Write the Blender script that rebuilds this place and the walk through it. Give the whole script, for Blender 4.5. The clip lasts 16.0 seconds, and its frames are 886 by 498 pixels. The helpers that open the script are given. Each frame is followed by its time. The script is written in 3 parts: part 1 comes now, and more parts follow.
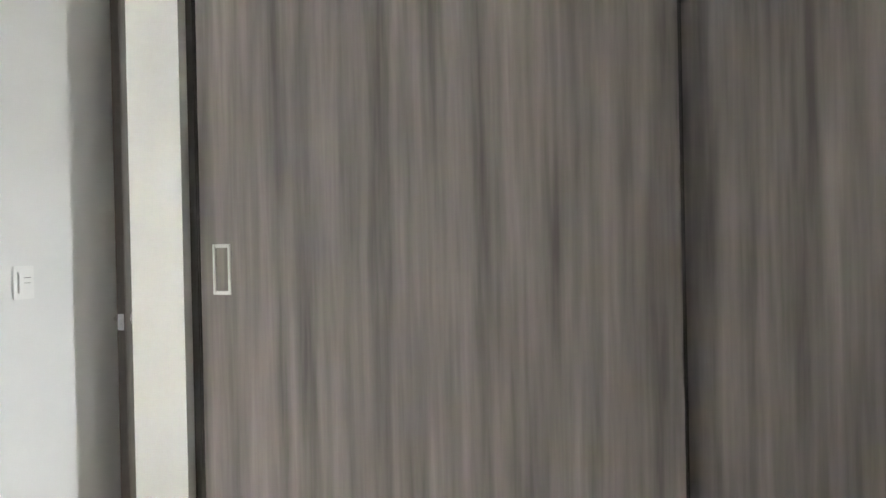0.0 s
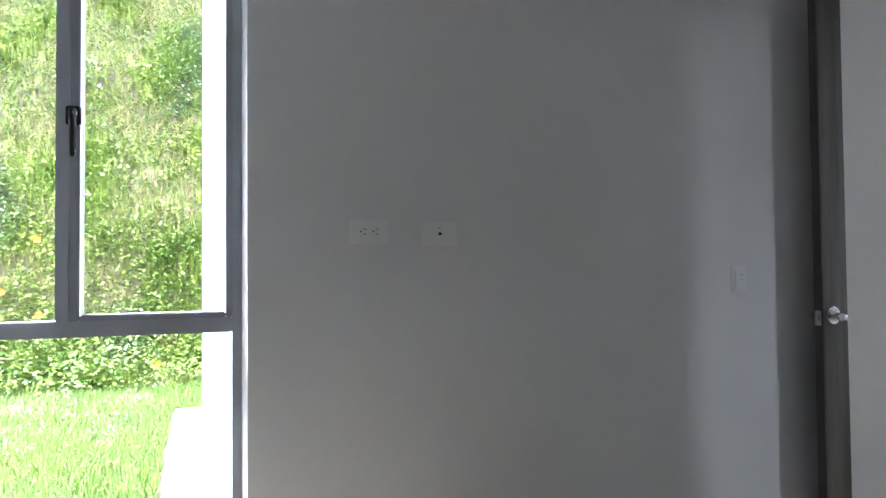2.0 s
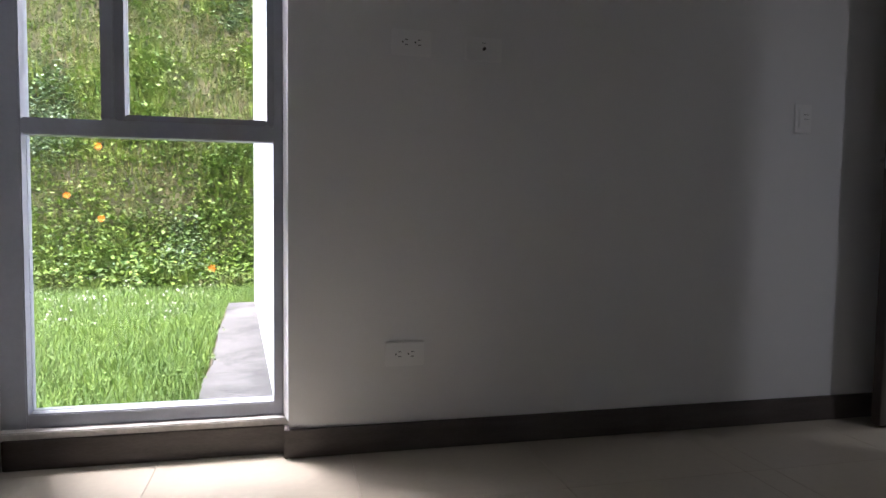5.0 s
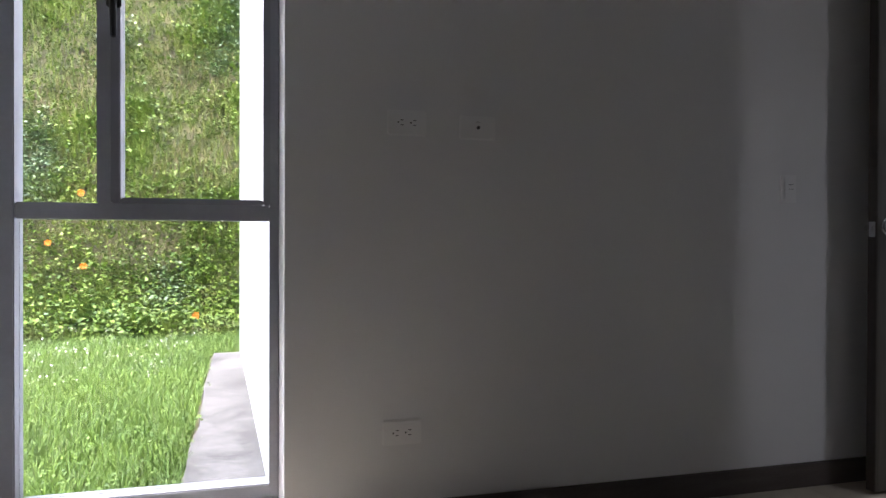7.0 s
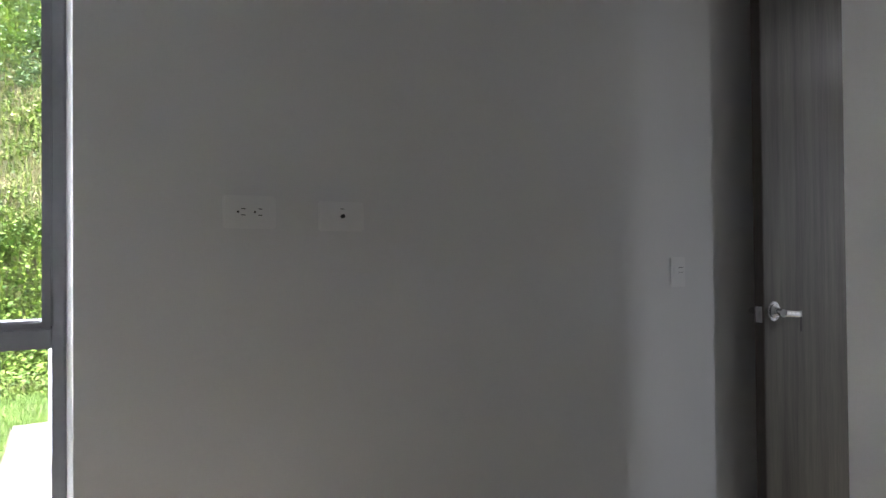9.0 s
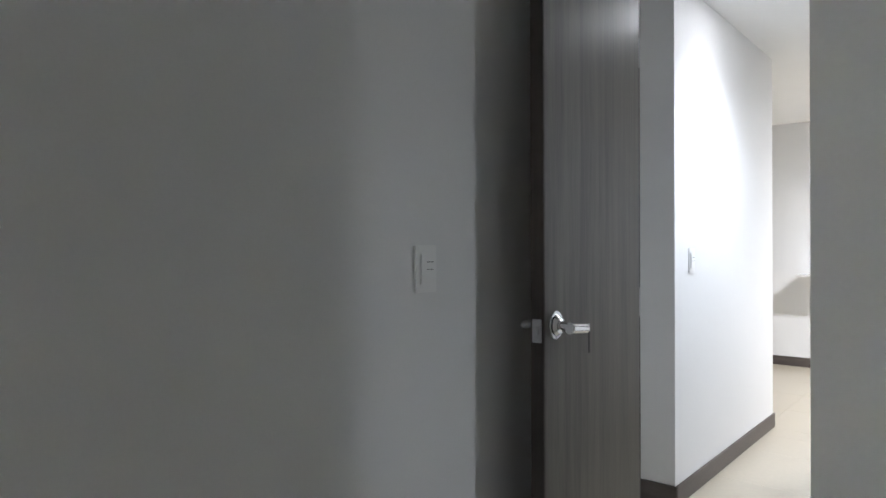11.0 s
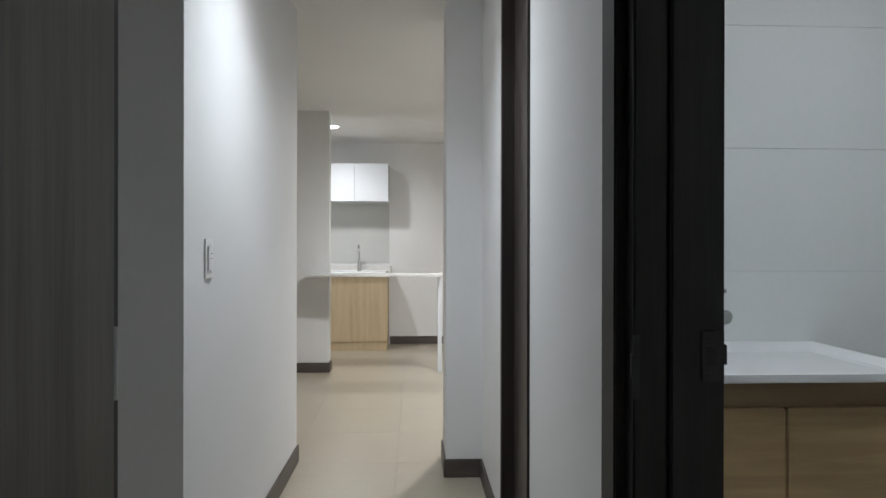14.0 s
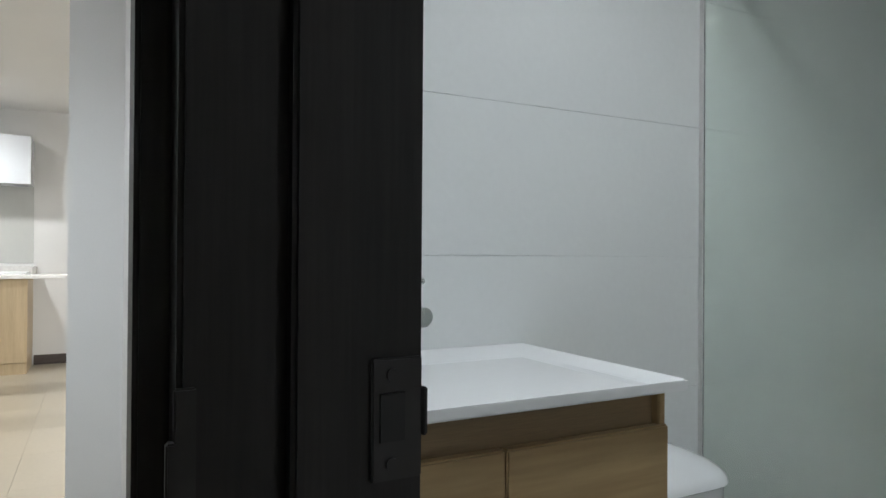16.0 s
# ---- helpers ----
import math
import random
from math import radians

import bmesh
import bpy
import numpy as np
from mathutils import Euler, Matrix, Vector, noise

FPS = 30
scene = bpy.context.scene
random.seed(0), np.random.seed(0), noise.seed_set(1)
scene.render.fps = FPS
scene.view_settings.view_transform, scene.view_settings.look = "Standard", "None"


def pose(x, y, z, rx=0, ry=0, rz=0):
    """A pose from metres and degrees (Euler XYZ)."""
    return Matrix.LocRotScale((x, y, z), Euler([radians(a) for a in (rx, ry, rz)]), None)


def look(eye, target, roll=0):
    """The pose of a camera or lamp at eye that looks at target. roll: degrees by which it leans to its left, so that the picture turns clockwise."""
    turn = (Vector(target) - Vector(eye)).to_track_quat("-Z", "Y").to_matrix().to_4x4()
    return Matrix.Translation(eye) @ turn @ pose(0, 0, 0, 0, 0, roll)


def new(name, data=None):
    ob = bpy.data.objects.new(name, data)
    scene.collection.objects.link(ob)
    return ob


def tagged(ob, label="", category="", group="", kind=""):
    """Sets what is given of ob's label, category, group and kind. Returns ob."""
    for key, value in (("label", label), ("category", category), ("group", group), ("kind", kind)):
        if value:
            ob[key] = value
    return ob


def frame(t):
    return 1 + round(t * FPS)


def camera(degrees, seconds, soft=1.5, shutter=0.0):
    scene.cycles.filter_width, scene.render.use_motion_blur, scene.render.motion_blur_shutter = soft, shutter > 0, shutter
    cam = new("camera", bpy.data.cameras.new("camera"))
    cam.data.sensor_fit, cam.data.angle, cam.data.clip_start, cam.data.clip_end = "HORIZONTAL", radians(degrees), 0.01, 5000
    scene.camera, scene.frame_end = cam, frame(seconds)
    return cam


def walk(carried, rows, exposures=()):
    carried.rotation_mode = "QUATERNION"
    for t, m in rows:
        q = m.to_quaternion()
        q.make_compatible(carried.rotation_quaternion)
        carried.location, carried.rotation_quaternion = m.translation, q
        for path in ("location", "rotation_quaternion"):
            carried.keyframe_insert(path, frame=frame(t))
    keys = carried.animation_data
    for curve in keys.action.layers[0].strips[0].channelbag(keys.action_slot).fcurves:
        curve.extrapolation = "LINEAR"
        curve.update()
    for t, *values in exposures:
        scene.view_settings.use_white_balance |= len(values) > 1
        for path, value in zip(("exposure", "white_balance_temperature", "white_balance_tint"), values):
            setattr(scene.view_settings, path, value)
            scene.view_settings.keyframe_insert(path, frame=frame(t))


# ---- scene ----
cam = camera(68.5, 16.0)
PATH = [
    (0, (0.341, -1.968, 1.262), (2.237, -1.331, 1.253), -1.2),
    (0.5, (0.269, -1.969, 1.266), (1.968, -0.915, 1.268), -0.8),
    (1, (0.038, -2.085, 1.263), (1.418, -0.637, 1.258), -0.6),
    (1.5, (0.005, -2.146, 1.255), (0.937, -0.377, 1.272), -0.5),
    (2, (-0.032, -2.158, 1.235), (0.572, -0.252, 1.287), -0.5),
    (2.5, (-0.05, -2.163, 1.195), (0.393, -0.214, 1.272), -0.4),
    (3, (-0.071, -2.085, 1.113), (0.395, -0.141, 1.166), -0.3),
    (3.5, (-0.105, -2.054, 0.996), (0.402, -0.119, 0.992), 0.0),
    (4, (-0.009, -2.068, 0.863), (0.442, -0.12, 0.822), 0.4),
    (4.2, (0.017, -2.084, 0.837), (0.455, -0.133, 0.766), 0.7),
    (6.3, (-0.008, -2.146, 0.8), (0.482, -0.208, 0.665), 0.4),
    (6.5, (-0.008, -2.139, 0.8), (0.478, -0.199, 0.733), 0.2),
    (7, (-0.036, -2.12, 0.953), (0.47, -0.185, 0.937), 0.2),
    (7.5, (-0.051, -2.088, 1.086), (0.48, -0.16, 1.125), -0.2),
    (8, (-0.052, -2.03, 1.205), (0.533, -0.118, 1.269), -0.4),
    (8.5, (-0.066, -1.923, 1.273), (0.709, -0.08, 1.31), -0.4),
    (9, (0.061, -1.702, 1.233), (0.987, 0.071, 1.258), -0.5),
    (9.2, (0.142, -1.638, 1.224), (1.115, 0.109, 1.241), -0.5),
    (11.3, (0.95, -0.862, 1.215), (2.56, 0.324, 1.205), 0.1),
    (11.5, (1.052, -0.78, 1.213), (2.719, 0.325, 1.196), 0.3),
    (12, (1.203, -0.654, 1.227), (3.063, 0.08, 1.22), 0.2),
    (12.5, (1.387, -0.577, 1.226), (3.339, -0.144, 1.224), 0.2),
    (13, (1.598, -0.553, 1.226), (3.582, -0.303, 1.221), 0.1),
    (13.5, (1.793, -0.516, 1.204), (3.785, -0.349, 1.201), 0.0),
    (14, (1.987, -0.489, 1.188), (3.985, -0.58, 1.186), 0.1),
    (14.5, (2.148, -0.538, 1.181), (4.112, -0.917, 1.18), -0.1),
    (15, (2.321, -0.633, 1.158), (4.237, -1.206, 1.158), 0.0),
    (15.5, (2.437, -0.697, 1.143), (4.304, -1.416, 1.149), 0.3),
    (16, (2.557, -0.767, 1.131), (4.326, -1.7, 1.142), 0.4),
]
EXPOSURES = [
    (0, 5.5, 6200, 12), (0.5, 5.35, 5800, 9), (1, 4.85, 5400, 7), (1.5, 4.45, 5450, 7), (2, 3.8, 5600, 16), (2.5, 2.95, 5850, 20), (3, 2.6, 5950, 22), (8, 2.65, 5950, 22),
    (9, 3.45, 5900, 17), (9.2, 3.45, 5900, 17), (11.3, 3.6, 5850, 12), (12, 3.2, 5900, 11), (13, 2.75, 6050, 9), (14.5, 2.2, 6100, 11), (15.2, 2.4, 6100, 10), (16, 2.7, 6150, 9)]
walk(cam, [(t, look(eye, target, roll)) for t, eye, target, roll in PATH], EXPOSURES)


# ---------------- world and light ----------------
world = bpy.data.worlds.new("sky")
scene.world = world
world.use_nodes = True
wn = world.node_tree.nodes
sky = wn.new("ShaderNodeTexSky")
sky.sky_type, sky.sun_disc = "NISHITA", False
sky.sun_elevation, sky.sun_rotation = radians(58), radians(200)
sky.dust_density, sky.air_density = 4.0, 1.2
world.node_tree.links.new(sky.outputs[0], wn["Background"].inputs[0])
wn["Background"].inputs[1].default_value = 0.15
sun = new("sun", bpy.data.lights.new("sun", "SUN"))
sun.data.energy, sun.data.angle, sun.data.color = 1.3, radians(14), (1, 0.96, 0.9)
sun.matrix_world = look((0, 0, 20), (0.22, -0.30, 19.3))


def spot_light(name, x, y, z, watts, size, color, cone=125):
    """A downlight's lamp, just under the ceiling."""
    lamp = new(name, bpy.data.lights.new(name, "SPOT"))
    lamp.data.spot_size, lamp.data.spot_blend = radians(cone), 1.0
    lamp.data.shadow_soft_size, lamp.data.energy, lamp.data.color = size / 2, watts, color
    lamp.matrix_world = pose(x, y, z)
    return lamp


CEIL = 2.5
WARM = (1, 0.97, 0.92)
COOL = (0.93, 0.98, 1.0)
spot_light("corridor_lamp", 4.25, -0.3, CEIL - 0.05, 12.5, 0.22, COOL, 132)
spot_light("kitchen_lamp", 9.0, 0.38, CEIL - 0.06, 14, 0.12, WARM, 170)
# added fill: no lamp is known here, it brightens partition and ceiling
spot_light("living_fill", 7.0, -1.2, CEIL - 0.06, 40, 0.14, WARM, 176)
spot_light("bathroom_lamp", 3.0, -1.62, CEIL - 0.03, 6, 0.12, COOL, 140)


# ---------------- materials ----------------
def mat(name, color, rough=0.5, vary=0.06, scale=3.0, stretch=(1, 1, 1), bump=0.0, fine=60.0, metal=0.0, second=None, spread=0.12, random_by=0.0):
    """A painted, stone, wooden or metal surface with variation at two scales and fine relief."""
    m = bpy.data.materials.new(name)
    m.use_nodes = True
    nt = m.node_tree
    b = nt.nodes["Principled BSDF"]
    b.inputs["Roughness"].default_value, b.inputs["Metallic"].default_value = rough, metal
    co = nt.nodes.new("ShaderNodeTexCoord")
    mp = nt.nodes.new("ShaderNodeMapping")
    mp.inputs["Scale"].default_value = stretch
    nt.links.new(co.outputs["Object"], mp.inputs[0])
    big, small = nt.nodes.new("ShaderNodeTexNoise"), nt.nodes.new("ShaderNodeTexNoise")
    big.inputs["Scale"].default_value, small.inputs["Scale"].default_value = scale, fine
    big.inputs["Detail"].default_value, small.inputs["Detail"].default_value = 5, 4
    for n in (big, small):
        nt.links.new(mp.outputs[0], n.inputs["Vector"])
    mid = nt.nodes.new("ShaderNodeMath")
    mid.operation = "MULTIPLY_ADD"
    mid.inputs[1].default_value = 0.35
    nt.links.new(small.outputs[0], mid.inputs[0])
    half = nt.nodes.new("ShaderNodeMath")
    half.operation = "MULTIPLY"
    half.inputs[1].default_value = 0.65
    nt.links.new(big.outputs[0], half.inputs[0])
    nt.links.new(half.outputs[0], mid.inputs[2])
    src = mid.outputs[0]
    if random_by:
        info = nt.nodes.new("ShaderNodeObjectInfo")
        add = nt.nodes.new("ShaderNodeMath")
        add.operation = "MULTIPLY_ADD"
        add.inputs[1].default_value = random_by
        nt.links.new(info.outputs["Random"], add.inputs[0])
        nt.links.new(src, add.inputs[2])
        src = add.outputs[0]
    ramp = nt.nodes.new("ShaderNodeValToRGB")
    a = [max(0, c * (1 - vary)) for c in color]
    z = second or [min(1, c * (1 + vary)) for c in color]
    e = ramp.color_ramp.elements
    e[0].position, e[1].position = 0.5 - spread, 0.5 + spread
    e[0].color, e[1].color = (*a, 1), (*z, 1)
    nt.links.new(src, ramp.inputs[0])
    nt.links.new(ramp.outputs[0], b.inputs["Base Color"])
    rr = nt.nodes.new("ShaderNodeMapRange")
    rr.inputs["To Min"].default_value, rr.inputs["To Max"].default_value = max(0.02, rough - 0.08), min(1, rough + 0.08)
    nt.links.new(big.outputs[0], rr.inputs[0])
    nt.links.new(rr.outputs[0], b.inputs["Roughness"])
    if bump:
        bp = nt.nodes.new("ShaderNodeBump")
        bp.inputs["Strength"].default_value, bp.inputs["Distance"].default_value = bump, 0.004
        nt.links.new(src, bp.inputs["Height"])
        nt.links.new(bp.outputs[0], b.inputs["Normal"])
    return m


def glass(name, color, rough=0.0):
    m = bpy.data.materials.new(name)
    m.use_nodes = True
    b = m.node_tree.nodes["Principled BSDF"]
    b.inputs["Base Color"].default_value = (*color, 1)
    b.inputs["Transmission Weight"].default_value, b.inputs["Roughness"].default_value = 1.0, rough
    b.inputs["IOR"].default_value = 1.45
    return m


def glow(name, color, power):
    m = bpy.data.materials.new(name)
    m.use_nodes = True
    b = m.node_tree.nodes["Principled BSDF"]
    b.inputs["Emission Color"].default_value, b.inputs["Emission Strength"].default_value = (*color, 1), power
    return m


PAINT = mat("white_wall_paint", (0.775, 0.775, 0.77), 0.6, 0.02, 1.3, bump=0.05, fine=180)
CEILING = mat("ceiling_paint", (0.84, 0.84, 0.83), 0.75, 0.02, 1.0, bump=0.05, fine=150)
STUCCO = mat("exterior_stucco", (0.8, 0.8, 0.79), 0.85, 0.05, 2.0, bump=0.3, fine=90)
TILE = mat("cream_floor_tile", (0.41, 0.365, 0.285), 0.30, 0.05, 2.5, bump=0.02, fine=40, random_by=0.02)
GROUT = mat("grout", (0.40, 0.355, 0.28), 0.9, 0.08, 8)
WALLTILE = mat("white_wall_tile", (0.78, 0.80, 0.80), 0.22, 0.02, 1.5, random_by=0.04)
BATHGROUT = mat("light_grout", (0.74, 0.76, 0.76), 0.9, 0.05, 8)
BASEB = mat("dark_baseboard", (0.085, 0.07, 0.063), 0.45, 0.25, 4, (1, 1, 6), 0.1)
CLOSET = mat("grey_brown_laminate", (0.12, 0.104, 0.101), 0.5, 0.3, 3.2, (6, 6, 0.3), 0.12, 11, second=(0.265, 0.232, 0.225), spread=0.16)
CLOSETDARK = mat("dark_closet_edge", (0.03, 0.026, 0.025), 0.5, 0.2, 4, (6, 6, 0.4))
DOORWOOD = mat("ash_grey_door_veneer", (0.042, 0.036, 0.027), 0.32, 0.3, 4.0, (8, 8, 0.3), 0.0, 30, second=(0.108, 0.098, 0.079), spread=0.18)
DOOREDGE = mat("dark_door_edge", (0.055, 0.043, 0.037), 0.45, 0.2, 4, (8, 8, 0.4), 0.1)
FRAMEWOOD = mat("wenge_frame", (0.011, 0.0095, 0.010), 0.55, 0.3, 5, (8, 8, 0.3), 0.15, 30, second=(0.024, 0.02, 0.02))
HALLDOOR = mat("hall_door_wenge", (0.036, 0.028, 0.025), 0.45, 0.3, 5, (8, 8, 0.3), 0.15, 30)
OAK = mat("light_oak_laminate", (0.50, 0.39, 0.245), 0.42, 0.06, 3.5, (6, 6, 0.4), 0.08, 25, second=(0.57, 0.455, 0.295))
VANWOOD = mat("vanity_oak", (0.40, 0.275, 0.135), 0.42, 0.08, 3.0, (6, 0.5, 7), 0.04, 14, second=(0.48, 0.345, 0.18))
# vanity oak darkened: shade of the recess under the basin, in the colour
VANDARK = mat("vanity_oak_shaded", (0.28, 0.195, 0.105), 0.5, 0.15, 3.5, (6, 0.5, 8))
CERAMIC = mat("white_ceramic", (0.82, 0.83, 0.84), 0.12, 0.01, 2)
QUARTZ = mat("white_quartz", (0.75, 0.74, 0.72), 0.2, 0.06, 30)
GLOSS = mat("white_gloss_laminate", (0.72, 0.75, 0.79), 0.18, 0.01, 2)
SPLASH = mat("pale_grey_backsplash", (0.56, 0.57, 0.55), 0.14, 0.02, 2)
CHROME = mat("chrome", (0.75, 0.75, 0.76), 0.12, 0.03, 8, metal=1.0)
STEEL = mat("brushed_steel", (0.45, 0.45, 0.46), 0.35, 0.08, 10, metal=1.0)
DARKSTEEL = mat("dark_strike_metal", (0.05, 0.047, 0.047), 0.45, 0.08, 10, metal=0.5)
PALE = mat("pale_handle_metal", (0.7, 0.7, 0.69), 0.4, 0.05, 8, metal=0.3)
ALU = mat("grey_aluminium", (0.40, 0.415, 0.45), 0.42, 0.05, 6, metal=0.3)
ALUDARK = mat("dark_grey_aluminium", (0.33, 0.34, 0.37), 0.4, 0.05, 6, metal=0.3)
PLASTIC = mat("white_plastic", (0.83, 0.83, 0.82), 0.35, 0.01, 5)
BLACK = mat("black_plastic", (0.015, 0.015, 0.015), 0.5, 0.1, 5)
SILL = mat("pale_stone_sill", (0.5, 0.47, 0.43), 0.7, 0.2, 12, bump=0.2)
CONCRETE = mat("weathered_concrete", (0.085, 0.082, 0.072), 0.9, 0.25, 3, bump=0.4, fine=35, second=(0.17, 0.163, 0.146))
SOIL = mat("grassy_soil", (0.055, 0.062, 0.02), 0.95, 0.5, 2.5, bump=0.6, fine=14, second=(0.13, 0.115, 0.05))
PANE = glass("clear_glass", (0.98, 1, 0.99))
SHOWERGLASS = glass("green_shower_glass", (0.83, 0.89, 0.85), 0.16)
LAMPGLOW = glow("lamp_disc", (1, 0.97, 0.92), 14)


def leafmat(name, a, b):
    m = mat(name, a, 0.6, 0.0, 0.7, second=b)
    nt = m.node_tree
    geo = nt.nodes.new("ShaderNodeNewGeometry")
    ramp = [n for n in nt.nodes if n.type == "VALTORGB"][0]
    mix = nt.nodes.new("ShaderNodeMath")
    mix.operation = "MULTIPLY_ADD"
    mix.inputs[1].default_value = 0.5
    old = ramp.inputs[0].links[0].from_socket
    sub = nt.nodes.new("ShaderNodeMath")
    sub.operation = "SUBTRACT"
    sub.inputs[1].default_value = 0.25
    nt.links.new(old, sub.inputs[0])
    nt.links.new(geo.outputs["Random Per Island"], mix.inputs[0])
    nt.links.new(sub.outputs[0], mix.inputs[2])
    nt.links.new(mix.outputs[0], ramp.inputs[0])
    ramp.color_ramp.elements[0].position, ramp.color_ramp.elements[1].position = 0.2, 0.8
    return m


GRASS = leafmat("lawn_blades", (0.06, 0.13, 0.015), (0.19, 0.30, 0.04))
BANKGRASS = leafmat("bank_blades", (0.075, 0.135, 0.014), (0.30, 0.36, 0.06))
PALEWEED = leafmat("grey_green_leaves", (0.10, 0.17, 0.07), (0.27, 0.36, 0.19))
WEED = leafmat("weed_leaves", (0.045, 0.115, 0.012), (0.26, 0.37, 0.045))
DRY = leafmat("dry_stalks", (0.15, 0.12, 0.05), (0.30, 0.25, 0.11))
ORANGE = mat("orange_petals", (0.85, 0.24, 0.01), 0.6, 0.1, 9)
WHITEPETAL = mat("white_petals", (0.8, 0.8, 0.72), 0.6, 0.05, 9)


# ---------------- building helpers ----------------
def bm_box(x0, y0, z0, x1, y1, z1, bevel=0.0, bm=None):
    bm = bm or bmesh.new()
    r = bmesh.ops.create_cube(bm, size=1.0)
    vs = r["verts"]
    bmesh.ops.scale(bm, vec=(abs(x1 - x0), abs(y1 - y0), abs(z1 - z0)), verts=vs)
    bmesh.ops.translate(bm, vec=((x0 + x1) / 2, (y0 + y1) / 2, (z0 + z1) / 2), verts=vs)
    if bevel:
        es = list({e for v in vs for e in v.link_edges})
        bmesh.ops.bevel(bm, geom=es, offset=bevel, segments=2, affect="EDGES", clamp_overlap=True)
    return bm


def bm_tube(a, b, r0, r1=None, seg=20, bm=None, bevel=0.0):
    """A round bar from a to b."""
    bm = bm or bmesh.new()
    a, b = Vector(a), Vector(b)
    q = (b - a).to_track_quat("Z", "Y").to_matrix().to_4x4()
    m = Matrix.Translation((a + b) / 2) @ q
    r = bmesh.ops.create_cone(bm, cap_ends=True, segments=seg, radius1=r0, radius2=r0 if r1 is None else r1, depth=(b - a).length, matrix=m)
    if bevel:
        es = [e for e in {e for v in r["verts"] for e in v.link_edges} if any(len(f.verts) > 4 for f in e.link_faces)]
        bmesh.ops.bevel(bm, geom=es, offset=bevel, segments=2, affect="EDGES")
    return bm


def mesh_of(name, bm, material, smooth=True):
    me = bpy.data.meshes.new(name)
    bm.normal_update()
    bm.to_mesh(me)
    bm.free()
    me.materials.append(material)
    if smooth:
        me.polygons.foreach_set("use_smooth", [True] * len(me.polygons))
        me.set_sharp_from_angle(angle=radians(35))
    return me


def part(name, bm, material, parent, label=""):
    ob = new(name, mesh_of(name, bm, material))
    ob.parent = parent
    return tagged(ob, label)


def thing(name, label, category, at=(0, 0, 0), group=""):
    ob = new(name)
    ob.matrix_world = pose(*at)
    ob.empty_display_size = 0.1
    return tagged(ob, label, category, group)


def setting(name, bm, material, label, category):
    return tagged(new(name, mesh_of(name, bm, material)), label, category, kind="structure")


def boxes(*spans, bevel=0.0):
    bm = bmesh.new()
    for s in spans:
        bm_box(*s, bevel=bevel, bm=bm)
    return bm


# ---------------- plan ----------------
RW = -0.848     # face of the right wall of passage and corridor
BX = 3.80       # tiled far wall of the bathroom
BD0, BD1 = 2.372, 2.922   # bathroom doorway
HD0, HD1 = 3.98, 4.60   # closed door in the corridor
WB = -0.955     # back of that wall
FAR = 10.1      # kitchen end wall

floor = setting("floor", boxes((-1.0, -3.35, -0.22, 10.3, 0.06, -0.004), (3.0, 0.06, -0.22, 10.3, 3.2, -0.004)), GROUT, "cream porcelain tiled floor with fine joints", "floor")
setting("ceiling", boxes((-1.06, -3.35, CEIL, 10.3, 0.2, CEIL + 0.2), (2.9, 0.2, CEIL, 10.3, 3.35, CEIL + 0.2)), CEILING, "plain white plastered ceiling", "ceiling")
wall_north = setting("wall_north", boxes((0.0, 0.0, -0.2, 2.9, 0.2, CEIL)), PAINT, "plain off-white painted wall with sockets", "wall")
setting("wall_west", boxes((-1.06, -3.35, -0.2, -0.86, 0.3, CEIL)), PAINT, "plain off-white painted wall", "wall")
setting("wall_south", boxes((-0.86, -3.35, -0.2, FAR, -3.2, CEIL)), PAINT, "plain white painted wall", "wall")
setting("wall_under_window", boxes((-0.86, 0.06, -0.2, 0.0, 0.2, 0.10)), PAINT, "low painted wall under the window", "wall")
setting("wall_over_window", boxes((-0.86, 0.06, 2.38, 0.0, 0.2, CEIL)), PAINT, "painted lintel over the window", "wall")
setting("wall_passage", boxes((1.48, -1.0, -0.2, 2.12, -0.86, CEIL), (2.12, WB, -0.2, BD0 - 0.025, -0.86, CEIL), (BD0 - 0.025, WB, 2.42, BD1 + 0.03, RW, CEIL)), PAINT, "plain white painted passage wall", "wall")
setting("wall_corridor_right", boxes((BD1 + 0.03, WB, -0.2, HD0, RW, CEIL), (HD0, WB, 2.42, HD1, RW, CEIL), (HD1, WB, -0.2, 5.36, RW, CEIL)), PAINT, "white painted corridor wall", "wall")
setting("pillar", boxes((5.36, -1.05, -0.2, 5.7, -0.66, CEIL)), PAINT, "white painted square pillar at the corridor's end", "pillar")
setting("wall_corridor_left", boxes((3.85, 0.157, -0.2, 5.63, 0.307, CEIL), (3.85, 0.307, -0.2, 4.0, 1.3, CEIL)), PAINT, "white painted corridor wall with a light switch", "wall")
setting("wall_niche", boxes((2.9, 0.1, -0.2, 3.0, 1.3, CEIL), (2.9, 1.3, -0.2, 4.0, 1.4, CEIL)), PAINT, "white painted wall of the side niche", "wall")
setting("wall_door_head", boxes((2.9, RW, 2.42, 3.0, 0.1, CEIL)), PAINT, "painted wall over the bedroom door", "wall")
setting("wall_living_left", boxes((5.48, 0.307, -0.2, 5.63, 3.2, CEIL), (5.48, 3.2, -0.2, FAR, 3.35, CEIL)), PAINT, "white painted living room wall", "wall")
setting("wall_living_right", boxes((5.4, -3.2, -0.2, 5.55, -1.05, CEIL)), PAINT, "white painted living room wall", "wall")
setting("wall_kitchen", boxes((FAR, -3.35, -0.2, FAR + 0.2, 3.35, CEIL)), PAINT, "white painted kitchen end wall", "wall")
